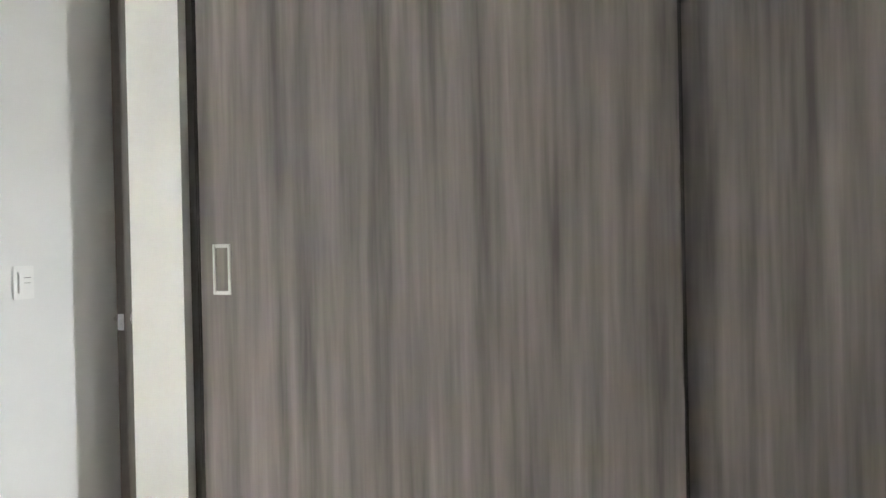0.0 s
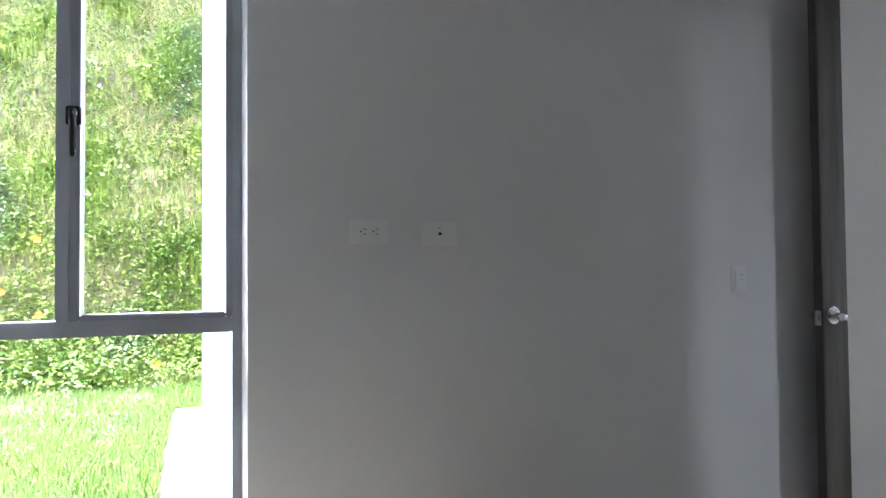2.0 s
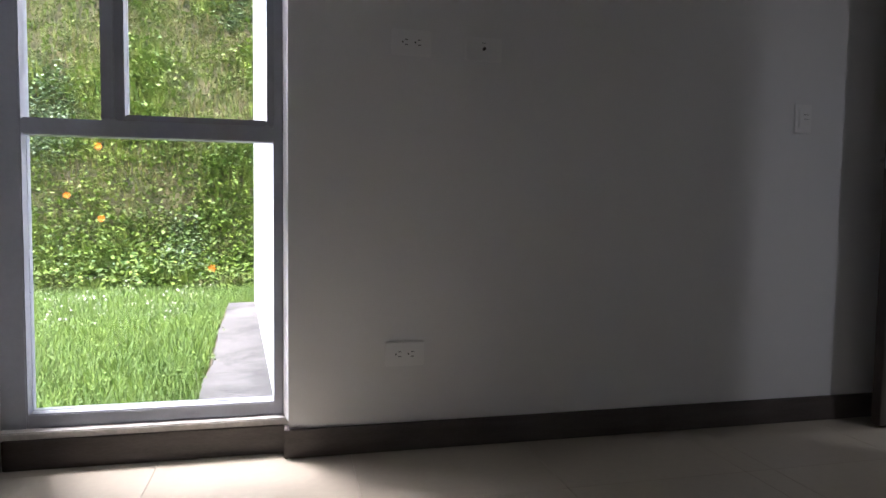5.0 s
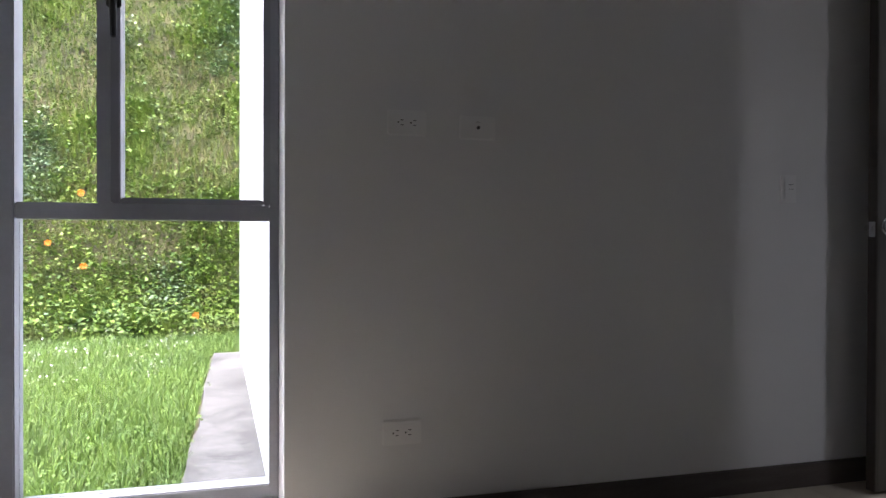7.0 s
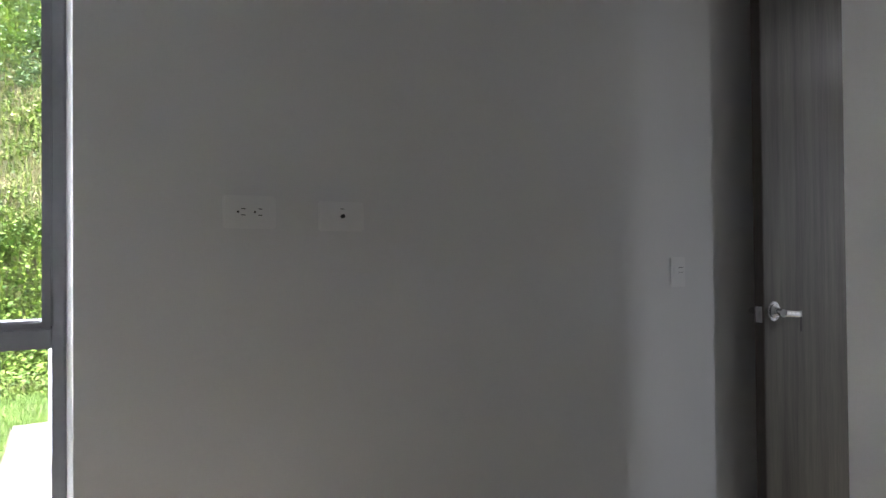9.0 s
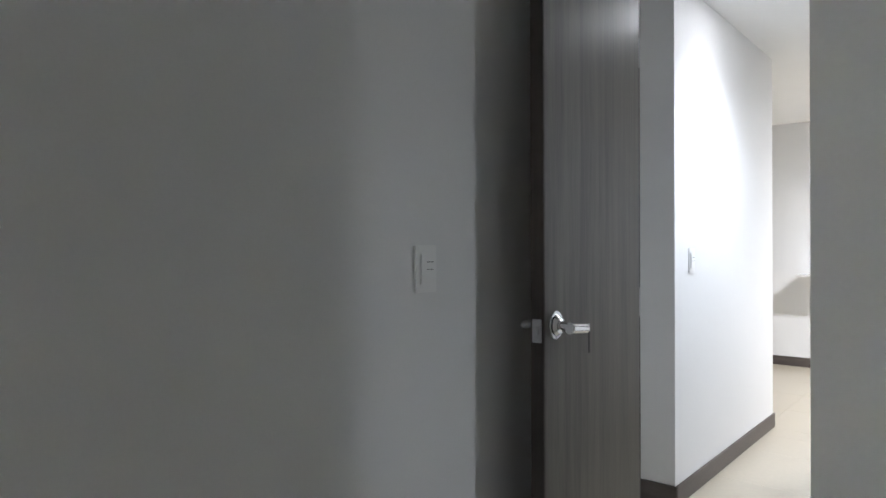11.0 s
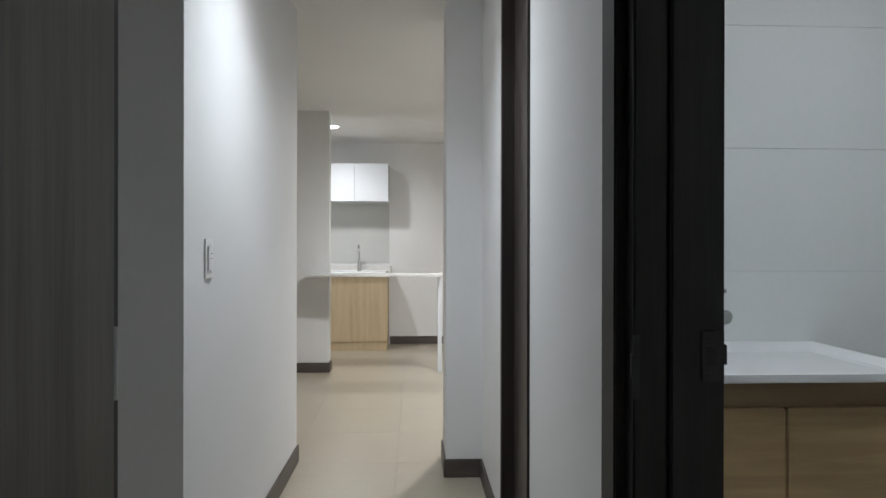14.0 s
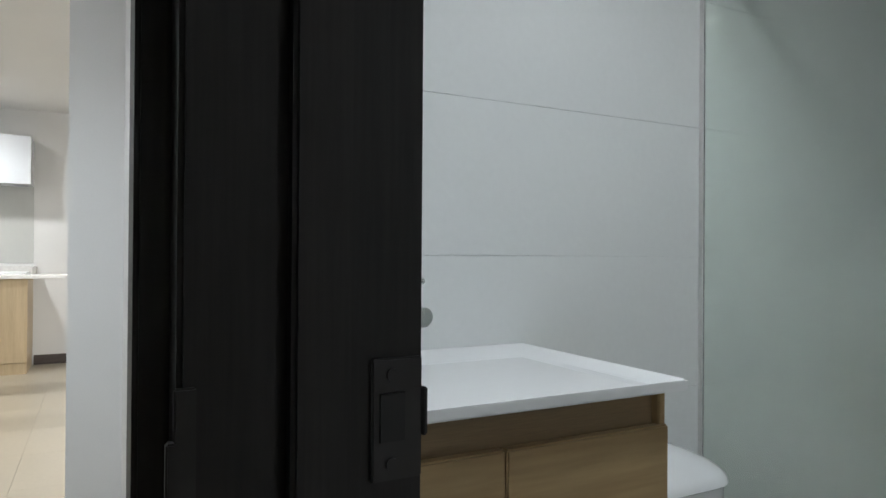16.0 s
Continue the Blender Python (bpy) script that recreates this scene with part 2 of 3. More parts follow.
setting("wall_peninsula", boxes((8.25, 0.318, -0.2, 8.4, 3.2, CEIL)), PAINT, "white partition wall before the kitchen", "wall")
wall_bath = setting("wall_bathroom_far", boxes((BX + 0.008, -3.2, -0.2, BX + 0.16, WB, CEIL)), BATHGROUT, "white tiled bathroom wall", "wall")
setting("wall_bathroom_near", boxes((2.12, -3.2, -0.2, 2.22, WB, CEIL)), PAINT, "white wall behind the closet", "wall")

# splayed plaster return beside the window
bm = bmesh.new()
ring = ((0.0, 0.001), (0.0, 0.2), (-0.017, 0.2), (-0.017, 0.084))
lo, hi = ([bm.verts.new((x, y, zz)) for x, y in ring] for zz in (0.118, 2.38))
for i in range(4):
    bm.faces.new((lo[i], lo[(i + 1) % 4], hi[(i + 1) % 4], hi[i]))
bm.faces.new(hi), bm.faces.new(lo[::-1])
bmesh.ops.recalc_face_normals(bm, faces=bm.faces)
setting("trim", bm, PAINT, "white plastered reveal beside the window", "reveal")

# baseboards, 9 cm high, butted
BB = 0.095
bb = bmesh.new()
for s in ((-0.0, -0.014, 0, 2.86, 0.0, BB), (-0.014, -0.014, 0, 0.0, 0.046, BB), (-0.846, 0.046, 0, -0.014, 0.06, BB), (-0.86, -3.2, 0, -0.846, 0.046, BB),
          (1.49, -0.86, 0, BD0 - 0.06, -0.848, BB), (3.03, RW, 0, HD0 - 0.05, RW + 0.012, BB), (HD1 + 0.05, RW, 0, 5.348, RW + 0.012, BB),
          (5.348, RW, 0, 5.36, -0.648, BB), (5.36, -0.66, 0, 5.7, -0.648, BB), (3.838, 0.145, 0, 3.85, 1.3, BB), (3.85, 0.145, 0, 5.642, 0.157, BB),
          (5.63, 0.157, 0, 5.642, 3.2, BB), (8.238, 0.306, 0, 8.25, 3.2, BB), (8.25, 0.306, 0, 8.4, 0.318, BB), (FAR - 0.012, -3.2, 0, FAR, -0.2, BB)):
    bm_box(*s, bevel=0.003, bm=bb)
setting("baseboard", bb, BASEB, "dark grey-brown wooden baseboard", "baseboard")
setting("window_sill_strip", boxes((-0.86, 0.046, BB, 0.0, 0.10, 0.118), bevel=0.004), SILL, "rough pale stone strip under the window", "sill")

# ---------------- window ----------------
WY = 0.115
win = tagged(new("window_1"), "tall grey aluminium window with an opening sash", "window", kind="structure")
X0, X1, Z0, Z1 = -0.86, -0.0, 0.112, 2.38
def bar(name, x0, z0, x1, z1, y0, y1, m, label=""):
    return part(name, bm_box(x0, y0, z0, x1, y1, z1, 0.004), m, win, label)
bar("window_frame", X0, Z0, X0 + 0.075, Z1, WY - 0.03, WY + 0.05, ALU)
bar("window_frame", X1 - 0.047, Z0, X1 - 0.017, Z1, WY - 0.03, WY + 0.05, ALU)
bar("window_frame", X0 + 0.075, Z0, X1 - 0.045, Z0 + 0.05, WY - 0.028, WY + 0.05, ALU)
bar("window_frame", X0 + 0.075, Z1 - 0.05, X1 - 0.045, Z1, WY - 0.028, WY + 0.05, ALU)
bar("transom", X0 + 0.075, 1.025, X1 - 0.045, 1.075, WY - 0.026, WY + 0.05, ALU)
bar("mullion", -0.562, 1.075, -0.52, Z1 - 0.05, WY - 0.026, WY + 0.05, ALU)
sash = bar("sash", -0.52, 1.075, -0.493, Z1 - 0.05, WY - 0.034, WY + 0.04, ALUDARK, "dark edged opening sash")
bar("sash", -0.493, 1.075, -0.067, 1.093, WY - 0.034, WY + 0.04, ALUDARK)
bar("sash", -0.067, 1.075, -0.045, Z1 - 0.05, WY - 0.034, WY + 0.04, ALUDARK)
for n, (a, b, c, d) in enumerate(((X0 + 0.075, Z0 + 0.05, X1 - 0.045, 1.025), (X0 + 0.075, 1.075, -0.562, Z1 - 0.05), (-0.493, 1.093, -0.067, Z1 - 0.05))):
    p = part("pane", bm_box(a, WY + 0.014, b, c, WY + 0.02, d), PANE, win)
    p.visible_shadow = False
h = bm_box(-0.530, WY - 0.05, 1.675, -0.488, WY - 0.035, 1.735, 0.004)
bm_box(-0.516, WY - 0.075, 1.70, -0.496, WY - 0.05, 1.72, 0.004, bm=h)
bm_tube((-0.506, WY - 0.071, 1.722), (-0.504, WY - 0.074, 1.575), 0.011, 0.0085, 12, bm=h, bevel=0.003)
part("handle", h, BLACK, win, "black sash handle")

# ---------------- outside ----------------
GZ = -0.25
def ground_z(x, y):
    """Level lawn by the house, then a steep bank."""
    lift = 0.03 * noise.noise(Vector((x * 0.9, y * 0.9, 0)))
    if y > 6.6:
        d = y - 6.6
        return GZ + lift + (d * 1.35 if d < 9 else 12.15 + (d - 9) * 0.1) * min(1, d * 0.8) + 0.28 * noise.noise(Vector((x * 0.5, y * 0.5, 3))) * min(1, d)
    return GZ + lift * (1 if y > 1 else 0.3)
xs = [-900, -300, -90, -40] + [-20 + 0.5 * i for i in range(61)] + [11 + 2 * i for i in range(10)] + [60, 300, 900]
ys = [-900, -300, -60, -10] + [-1 + 0.4 * i for i in range(53)] + [21, 24, 30, 60, 300, 900]
verts = [(x, y, ground_z(x, y)) for y in ys for x in xs]
w = len(xs)
faces = [(j * w + i, j * w + i + 1, (j + 1) * w + i + 1, (j + 1) * w + i) for j in range(len(ys) - 1) for i in range(w - 1)]
me = bpy.data.meshes.new("ground")
me.from_pydata(verts, [], faces)
me.materials.append(SOIL)
me.polygons.foreach_set("use_smooth", [True] * len(me.polygons))
tagged(new("ground", me), "grassy ground rising into a steep planted bank", "ground", kind="structure")

# neighbouring room's outer wall and the concrete strip at its foot
bm = bmesh.new()
base = [(0.008, 0.2), (-0.378, 5.16), (-0.2, 5.18), (0.3, 5.18), (0.3, 0.2)]
lo = [bm.verts.new((x, y, GZ - 0.1)) for x, y in base]
hi = [bm.verts.new((x, y, 5.6)) for x, y in base]
for i in range(5):
    j = (i + 1) % 5
    bm.faces.new((lo[i], lo[j], hi[j], hi[i]))
bm.faces.new(hi)
bm.faces.new(lo[::-1])
bmesh.ops.recalc_face_normals(bm, faces=bm.faces)
setting("wall_outside", bm, STUCCO, "bright white rendered outer wall", "wall")
bm = bmesh.new()
pts_l = [(-0.40 - 0.019 * k + 0.05 * noise.noise(Vector((k * 1.3, 0, 5))), 0.2 + 0.4 * k) for k in range(13)]
pts_r = [(0.012 - 0.0778 * (y - 0.2), y) for _, y in pts_l]
top_l = [bm.verts.new((x + 0.0, y, GZ + 0.06)) for x, y in pts_l]
top_r = [bm.verts.new((x, y, GZ + 0.065)) for x, y in pts_r]
bot_l = [bm.verts.new((x - 0.03, y, GZ - 0.1)) for x, y in pts_l]
for k in range(12):
    bm.faces.new((top_l[k], top_r[k], top_r[k + 1], top_l[k + 1]))
    bm.faces.new((bot_l[k], top_l[k], top_l[k + 1], bot_l[k + 1]))
bmesh.ops.recalc_face_normals(bm, faces=bm.faces)
setting("pavement", bm, CONCRETE, "narrow weathered concrete strip along the wall", "pavement")


def scatter(name, label, category, material, count, area, shape, seed):
    """Many small blades, leaves or stalks in one mesh, standing on the ground."""
    rnd = random.Random(seed)
    vs, fs = [], []
    for _ in range(count):
        x, y = area(rnd)
        shape(rnd, vs, fs, x, y, ground_z(x, y))
    m = bpy.data.meshes.new(name)
    m.from_pydata(vs, [], fs)
    m.materials.append(material)
    return tagged(new(name, m), label, category, kind="stuff")


def blade(lo_h, hi_h, width):
    def make(rnd, vs, fs, x, y, z):
        a, h, lean = rnd.uniform(0, 6.283), rnd.uniform(lo_h, hi_h), rnd.uniform(0.1, 0.8)
        c, s, w2 = math.cos(a), math.sin(a), width * rnd.uniform(0.6, 1.4)
        i = len(vs)
        vs += [(x - s * w2, y + c * w2, z - 0.01), (x + s * w2, y - c * w2, z - 0.01), (x + c * lean * h * 0.35 + s * w2 * 0.7, y + s * lean * h * 0.35 - c * w2 * 0.7, z + h * 0.6),
               (x + c * lean * h * 0.35 - s * w2 * 0.7, y + s * lean * h * 0.35 + c * w2 * 0.7, z + h * 0.6), (x + c * lean * h, y + s * lean * h, z + h)]
        fs += [(i, i + 1, i + 2, i + 3), (i + 3, i + 2, i + 4)]
    return make


def leaf_clump(size, leaves, tall):
    def make(rnd, vs, fs, x, y, z):
        up = rnd.uniform(0.02, tall)
        r = size * rnd.uniform(1.0, 3.0)
        for _ in range(leaves):
            px, py, pz = x + rnd.gauss(0, r), y + rnd.gauss(0, r), z + up * rnd.random() + rnd.uniform(0, r)
            a, t, l = rnd.uniform(0, 6.283), rnd.uniform(-0.5, 0.9), size * rnd.uniform(0.6, 1.3)
            d = Vector((math.cos(a) * math.cos(t), math.sin(a) * math.cos(t), math.sin(t)))
            n = d.cross(Vector((rnd.uniform(-0.4, 0.4), rnd.uniform(-0.4, 0.4), 1))).normalized() * l * 0.42
            p, i = Vector((px, py, pz)), len(vs)
            vs += [tuple(p), tuple(p + d * l * 0.5 + n), tuple(p + d * l), tuple(p + d * l * 0.5 - n)]
            fs += [(i, i + 1, i + 2, i + 3)]
    return make


def lawn(rnd):
    while True:
        y = 0.35 + 6.9 * rnd.random()
        x = -0.22 - rnd.random() * (1.4 + 0.8 * y)
        if x < -0.41 - 0.053 * (y - 0.2) or y > 5.1:
            return x, y


def bank(rnd):
    y = 6.5 + 5.5 * rnd.random() ** 1.2
    return -0.3 - rnd.random() * (0.85 * y + 1), y


def bank_low(rnd):
    y = 6.5 + 1.6 * rnd.random()
    return -0.3 - rnd.random() * (0.85 * y + 1), y


def bank_patch(rnd):
    while True:
        x, y = bank(rnd)
        if noise.noise(Vector((x * 0.8, y * 0.8, 9))) > 0.0:
            return x, y


def patches(size, level, seed):
    def pick(rnd):
        while True:
            x, y = bank(rnd)
            if noise.noise(Vector((x * size, y * size, seed))) > level:
                return x, y
    return pick


bank_bush, bank_pale = patches(1.1, 0.18, 21), patches(0.75, 0.28, 33)
scatter("lawn_grass", "bright green uncut lawn grass", "grass", GRASS, 105000, lawn, blade(0.03, 0.14, 0.0024), 1)
scatter("bank_grass", "green grass tufts covering the bank", "grass", BANKGRASS, 34000, bank, blade(0.05, 0.22, 0.006), 2)
scatter("bank_weeds", "leafy green weeds covering the bank", "weeds", WEED, 12000, bank, leaf_clump(0.036, 12, 0.14), 3)
scatter("bank_foot_weeds", "dense dark green weeds at the bank's foot", "weeds", WEED, 3000, bank_low, leaf_clump(0.05, 12, 0.3), 4)
scatter("broad_weeds", "low bushes of larger green leaves on the bank", "weeds", WEED, 900, bank_bush, leaf_clump(0.065, 26, 0.28), 8)
scatter("pale_weeds", "grey-green leafy bushes scattered over the bank", "weeds", PALEWEED, 800, bank_pale, leaf_clump(0.05, 26, 0.25), 9)
scatter("long_grass", "tufts of long arching grass on the bank", "grass", BANKGRASS, 9000, bank_bush, blade(0.2, 0.42, 0.007), 10)
scatter("dry_grass", "straw-coloured dry stalks among the weeds", "grass", DRY, 13000, bank_patch, blade(0.06, 0.25, 0.005), 5)
scatter("white_flowers", "tiny white wild flowers in the lawn", "flowers", WHITEPETAL, 260, lambda r: (-0.9 - r.random() * 4.5, 3.6 + 3.2 * r.random()), leaf_clump(0.018, 9, 0.2), 6)
scatter("lawn_clover", "small clover leaves among the lawn grass", "clover", GRASS, 5000, lawn, leaf_clump(0.02, 8, 0.07), 7)
for fx, fy in ((-2.6, 7.85), (-2.92, 7.56), (-2.46, 7.41), (-1.01, 6.88)):
    ob = thing("flower", "small bright orange wild flower on a stalk", "flower", (fx, fy, ground_z(fx, fy)), "orange flowers on the bank")
    part("stalk", bm_tube((0, 0, -0.05), (0.01, -0.03, 0.2), 0.004, 0.003, 6), WEED, ob)
    bm = bmesh.new()
    for k in range(7):
        a = k * 0.8976
        c, s = math.cos(a), math.sin(a)
        q = [bm.verts.new(v) for v in ((0.01, -0.03, 0.2), (0.01 + 0.03 * c - 0.017 * s, -0.045, 0.2 + 0.03 * s + 0.017 * c), (0.01 + 0.055 * c, -0.05, 0.2 + 0.055 * s), (0.01 + 0.03 * c + 0.017 * s, -0.045, 0.2 + 0.03 * s - 0.017 * c))]
        bm.faces.new(q)
    part("petals", bm, ORANGE, ob)


# ---------------- bedroom: sockets, switch, closet, door ----------------
def wall_plate(name, label, w, h, m, kind, category):
    """A white wall plate facing -y: w wide, h high."""
    ob = thing(name, label, category)
    ob.matrix_world = m
    deep = 0.005 if kind == "switch" else 0.011
    part("plate", bm_box(-w / 2, -deep, -h / 2, w / 2, 0.0, h / 2, 0.002 if kind == "switch" else 0.004), PLASTIC, ob)
    part("insert", bm_box(-w * 0.3, -deep - 0.002, -h * 0.33, w * 0.3, -deep, h * 0.33, 0.001), PLASTIC, ob)
    if kind == "socket":
        for cx in (-0.021, 0.021):
            for dx, dz, sw, sh in ((0.004, 0.008, 0.010, 0.0022), (0.004, -0.008, 0.010, 0.0022), (-0.009, 0, 0.005, 0.005)):
                part("slot", bm_box(cx + dx - sw / 2, -0.0137, dz - sh / 2, cx + dx + sw / 2, -0.0125, dz + sh / 2), BLACK, ob)
    elif kind == "coax":
        part("jack", bm_tube((0, -0.013, 0), (0, -0.022, 0), 0.0055, seg=12), DARKSTEEL, ob, "dark metal coaxial jack")
        part("mark", bm_box(-0.006, -0.0137, 0.019, 0.006, -0.0125, 0.0205), BLACK, ob)
    else:
        part("rocker", bm_box(-w * 0.27, -0.009, -h * 0.3, w * 0.27, -0.007, h * 0.3, 0.002), PLASTIC, ob)
        part("gap", bm_box(-0.002, -0.0095, 0.015, w * 0.27, -0.0088, 0.0166), BLACK, ob)
        part("gap", bm_box(-0.002, -0.0095, -0.002, w * 0.27, -0.0088, -0.0008), DARKSTEEL, ob)
    return ob


wall_plate("power_socket", "white double power socket on the wall, high up", 0.132, 0.084, pose(0.392, 0, 1.352), "socket", "socket")
wall_plate("power_socket", "white double power socket near the baseboard", 0.132, 0.084, pose(0.378, 0, 0.329), "socket", "socket")
wall_plate("antenna_socket", "white antenna socket with one round jack", 0.128, 0.08, pose(0.636, 0, 1.346), "coax", "socket")
wall_plate("light_switch", "white light switch beside the open door", 0.075, 0.108, pose(1.908, 0, 1.172), "switch", "switch")
wall_plate("light_switch", "white light switch on the corridor wall", 0.08, 0.125, pose(4.068, 0.157, 1.155), "switch", "switch")
wall_plate("light_switch", "white light switch on the kitchen partition", 0.1, 0.1, pose(8.25, 0.86, 1.16, 0, 0, -90), "switch", "switch")

closet = thing("closet", "built-in closet with grey-brown wood sliding doors", "closet", (1.5, -1.0, 0))
def closet_part(name, box, m, label="", bevel=0.003, parent=None):
    return part(name, bm_box(*box, bevel), m, parent or closet, label)
closet_part("side_panel", (0.004, -0.02, 0, 0.6, 0.013, 2.4), CLOSETDARK)
closet_part("back_panel", (0.58, -2.2, 0, 0.6, -0.02, 2.4), CLOSETDARK)
closet_part("bottom_rail", (0.02, -2.2, 0, 0.1, -0.02, 0.03), CLOSETDARK)
closet_part("top_rail", (0.0, -2.2, 2.34, 0.12, -0.02, 2.4), CLOSETDARK)
closet_part("fascia", (-0.01, -2.2, 2.4, 0.6, 0.0, 2.5), PAINT)
d1 = closet_part("sliding_door", (0.008, -1.0, 0.03, 0.033, -0.02, 2.34), CLOSET)
d2 = closet_part("sliding_door", (0.045, -2.2, 0.03, 0.07, -0.97, 2.34), CLOSET)
closet_part("edge_strip", (0.004, -1.006, 0.03, 0.036, -1.0, 2.34), CLOSETDARK, parent=d1)
hb = bmesh.new()
for s in ((-0.062, 1.168, -0.056, 1.276), (-0.100, 1.168, -0.094, 1.276), (-0.094, 1.168, -0.062, 1.176), (-0.094, 1.268, -0.062, 1.276)):
    bm_box(0.004, s[0], s[1], 0.0085, s[2], s[3], 0.001, bm=hb)
part("flush_handle", hb, PALE, d1, "pale metal rectangular flush handle")

# bedroom door, open along the wall
door = thing("door_1", "grey-brown wooden bedroom door, open against the wall", "door", (2.802, -0.105, 0))
door.matrix_world = pose(2.802, -0.105, 0, 0, 0, 2.3)
tagged(door, kind="structure")
LW, LR, LZ = -0.62, -0.57, 1.025    # free edge, lever axis, lever height
leaf = part("leaf", bm_box(LW, -0.018, 0.012, 0, 0.018, 2.38, 0.002), DOORWOOD, door)
part("leaf_edge", bm_box(LW - 0.004, -0.0185, 0.012, LW, 0.0185, 2.38, 0.001), DOOREDGE, leaf, "dark wooden edge band")
part("latch_plate", bm_box(LW - 0.0065, -0.013, 0.985, LW - 0.0035, 0.013, 1.043, 0.001), STEEL, leaf, "brushed steel latch plate")
part("latch", bm_box(LW - 0.014, -0.006, 1.004, LW - 0.006, 0.006, 1.026, 0.002), STEEL, leaf)
for sz in (0.992, 1.036):
    part("screw", bm_tube((LW - 0.0062, 0, sz), (LW - 0.0075, 0, sz), 0.003, seg=10), STEEL, leaf)


def lever_set(side, tip, r):
    """Round domed rose, neck and cylindrical lever on one face of the leaf."""
    part("rose", bm_tube((LR, side * 0.018, LZ), (LR, side * 0.026, LZ), 0.036, 0.035, 32, bevel=0.002), CHROME, leaf)
    part("dome", bm_tube((LR, side * 0.025, LZ), (LR, side * 0.04, LZ), 0.029, 0.017, 32, bevel=0.004), CHROME, leaf)
    lv = bm_tube((LR, side * 0.036, LZ), (LR, side * 0.068, LZ - 0.004), 0.0125, 0.012)
    bm_tube((LR - 0.012, side * 0.066, LZ - 0.004), (tip, side * 0.068, LZ - 0.012), r, r * 0.93, 24, bm=lv, bevel=0.003)
    part("lever", lv, CHROME, leaf, "chrome lever handle")


lever_set(-1, LR + 0.072, 0.0145)
lever_set(1, LR + 0.072, 0.0085)
kb = bm_tube((LR + 0.07, -0.068, LZ - 0.012), (LR + 0.079, -0.068, LZ - 0.012), 0.0075, seg=16)
bm_box(LR + 0.078, -0.0695, LZ - 0.024, LR + 0.098, -0.0665, LZ - 0.001, 0.004, bm=kb)
part("key", kb, STEEL, leaf, "small metal key in the lever's end")
part("spare_key", bm_box(LR + 0.081, -0.0735, LZ - 0.075, LR + 0.09, -0.0715, LZ - 0.02, 0.001), DARKSTEEL, leaf, "dark key hanging down")
for hz in (0.25, 1.0, 1.8):
    part("hinge", bm_tube((0.006, -0.012, hz), (0.006, -0.012, hz + 0.09), 0.007, seg=12), STEEL, leaf)


def frame_boards(name, label, m, *spans):
    ob = tagged(new(name), label, "door frame", kind="structure")
    for s in spans:
        part("board", bm_box(*s, 0.003), m, ob)
    return ob


frame_boards("door_frame_1", "dark wooden bedroom door frame", FRAMEWOOD, (2.816, -0.085, 0, 2.9, -0.0, 2.42), (2.925, -0.8, 0, 2.99, -0.782, 2.42), (2.893, RW, 0, 2.99, -0.8, 2.42), (2.816, -0.782, 2.385, 2.9, -0.085, 2.42))
frame_boards("door_frame_2", "dark wooden bathroom door frame with a strike plate", FRAMEWOOD, (BD1, WB + 0.009, 0, BD1 + 0.03, RW, 2.39), (BD1 - 0.014, -0.895, 0, BD1, -0.86, 2.39),
             (BD0 - 0.025, WB + 0.004, 0, BD0, -0.836, 2.39), (BD0 - 0.03, WB + 0.004, 2.39, BD1 + 0.03, RW + 0.004, 2.42))
strike = thing("strike_plate", "dark metal strike plate on the door jamb", "strike plate", (BD1, -0.928, 1.03))
part("plate", bm_box(-0.003, -0.016, -0.037, 0.001, 0.017, 0.037, 0.001), DARKSTEEL, strike)
part("hole", bm_box(-0.0045, -0.004, -0.013, -0.002, 0.012, 0.016), BLACK, strike)
for sz in (-0.027, 0.027):
    part("screw", bm_tube((-0.0045, 0.004, sz), (-0.0025, 0.004, sz), 0.004, seg=12), DARKSTEEL, strike)
part("lip", bm_box(-0.0045, -0.0195, -0.012, 0.001, -0.016, 0.018, 0.001), DARKSTEEL, strike)
strike = thing("strike_plate", "worn metal strike plate of the bedroom door", "strike plate", (2.893, -0.803, 1.02))
part("plate", bm_box(-0.003, -0.006, -0.045, 0.001, 0.0045, 0.045, 0.001), DARKSTEEL, strike)
part("lip", bm_box(-0.006, 0.003, -0.014, 0.001, 0.008, 0.02, 0.001), DARKSTEEL, strike)

hall = tagged(new("door_2"), "closed dark wooden door in the corridor", "door", kind="structure")
part("leaf", bm_box(HD0 + 0.04, -0.93, 0.01, HD1 - 0.04, -0.89, 2.38, 0.002), HALLDOOR, hall)
part("frame", boxes((HD0, WB, 0, HD0 + 0.04, RW + 0.008, 2.42), (HD1 - 0.04, WB, 0, HD1, RW + 0.008, 2.42), (HD0 + 0.04, WB, 2.38, HD1 - 0.04, RW + 0.008, 2.42), bevel=0.003), HALLDOOR, hall)

# ---------------- bathroom ----------------
VX, VY0, VY1, VZ = 3.333, -1.617, -1.0, 0.925
van = thing("vanity", "wall-hung oak vanity cabinet with two doors", "vanity", (VX, VY0, 0))
W = VY1 - VY0
D = BX - VX
# body shows as the recessed rail, coloured darker to stand for shade
part("body", bm_box(0.035, 0.015, 0.42, D, W - 0.01, VZ - 0.022, 0.002), VANDARK, van, "recessed wooden rail, its shade put into the colour")
part("side_panel", bm_box(0.02, 0.004, 0.40, D, 0.02, VZ - 0.021, 0.002), VANWOOD, van)
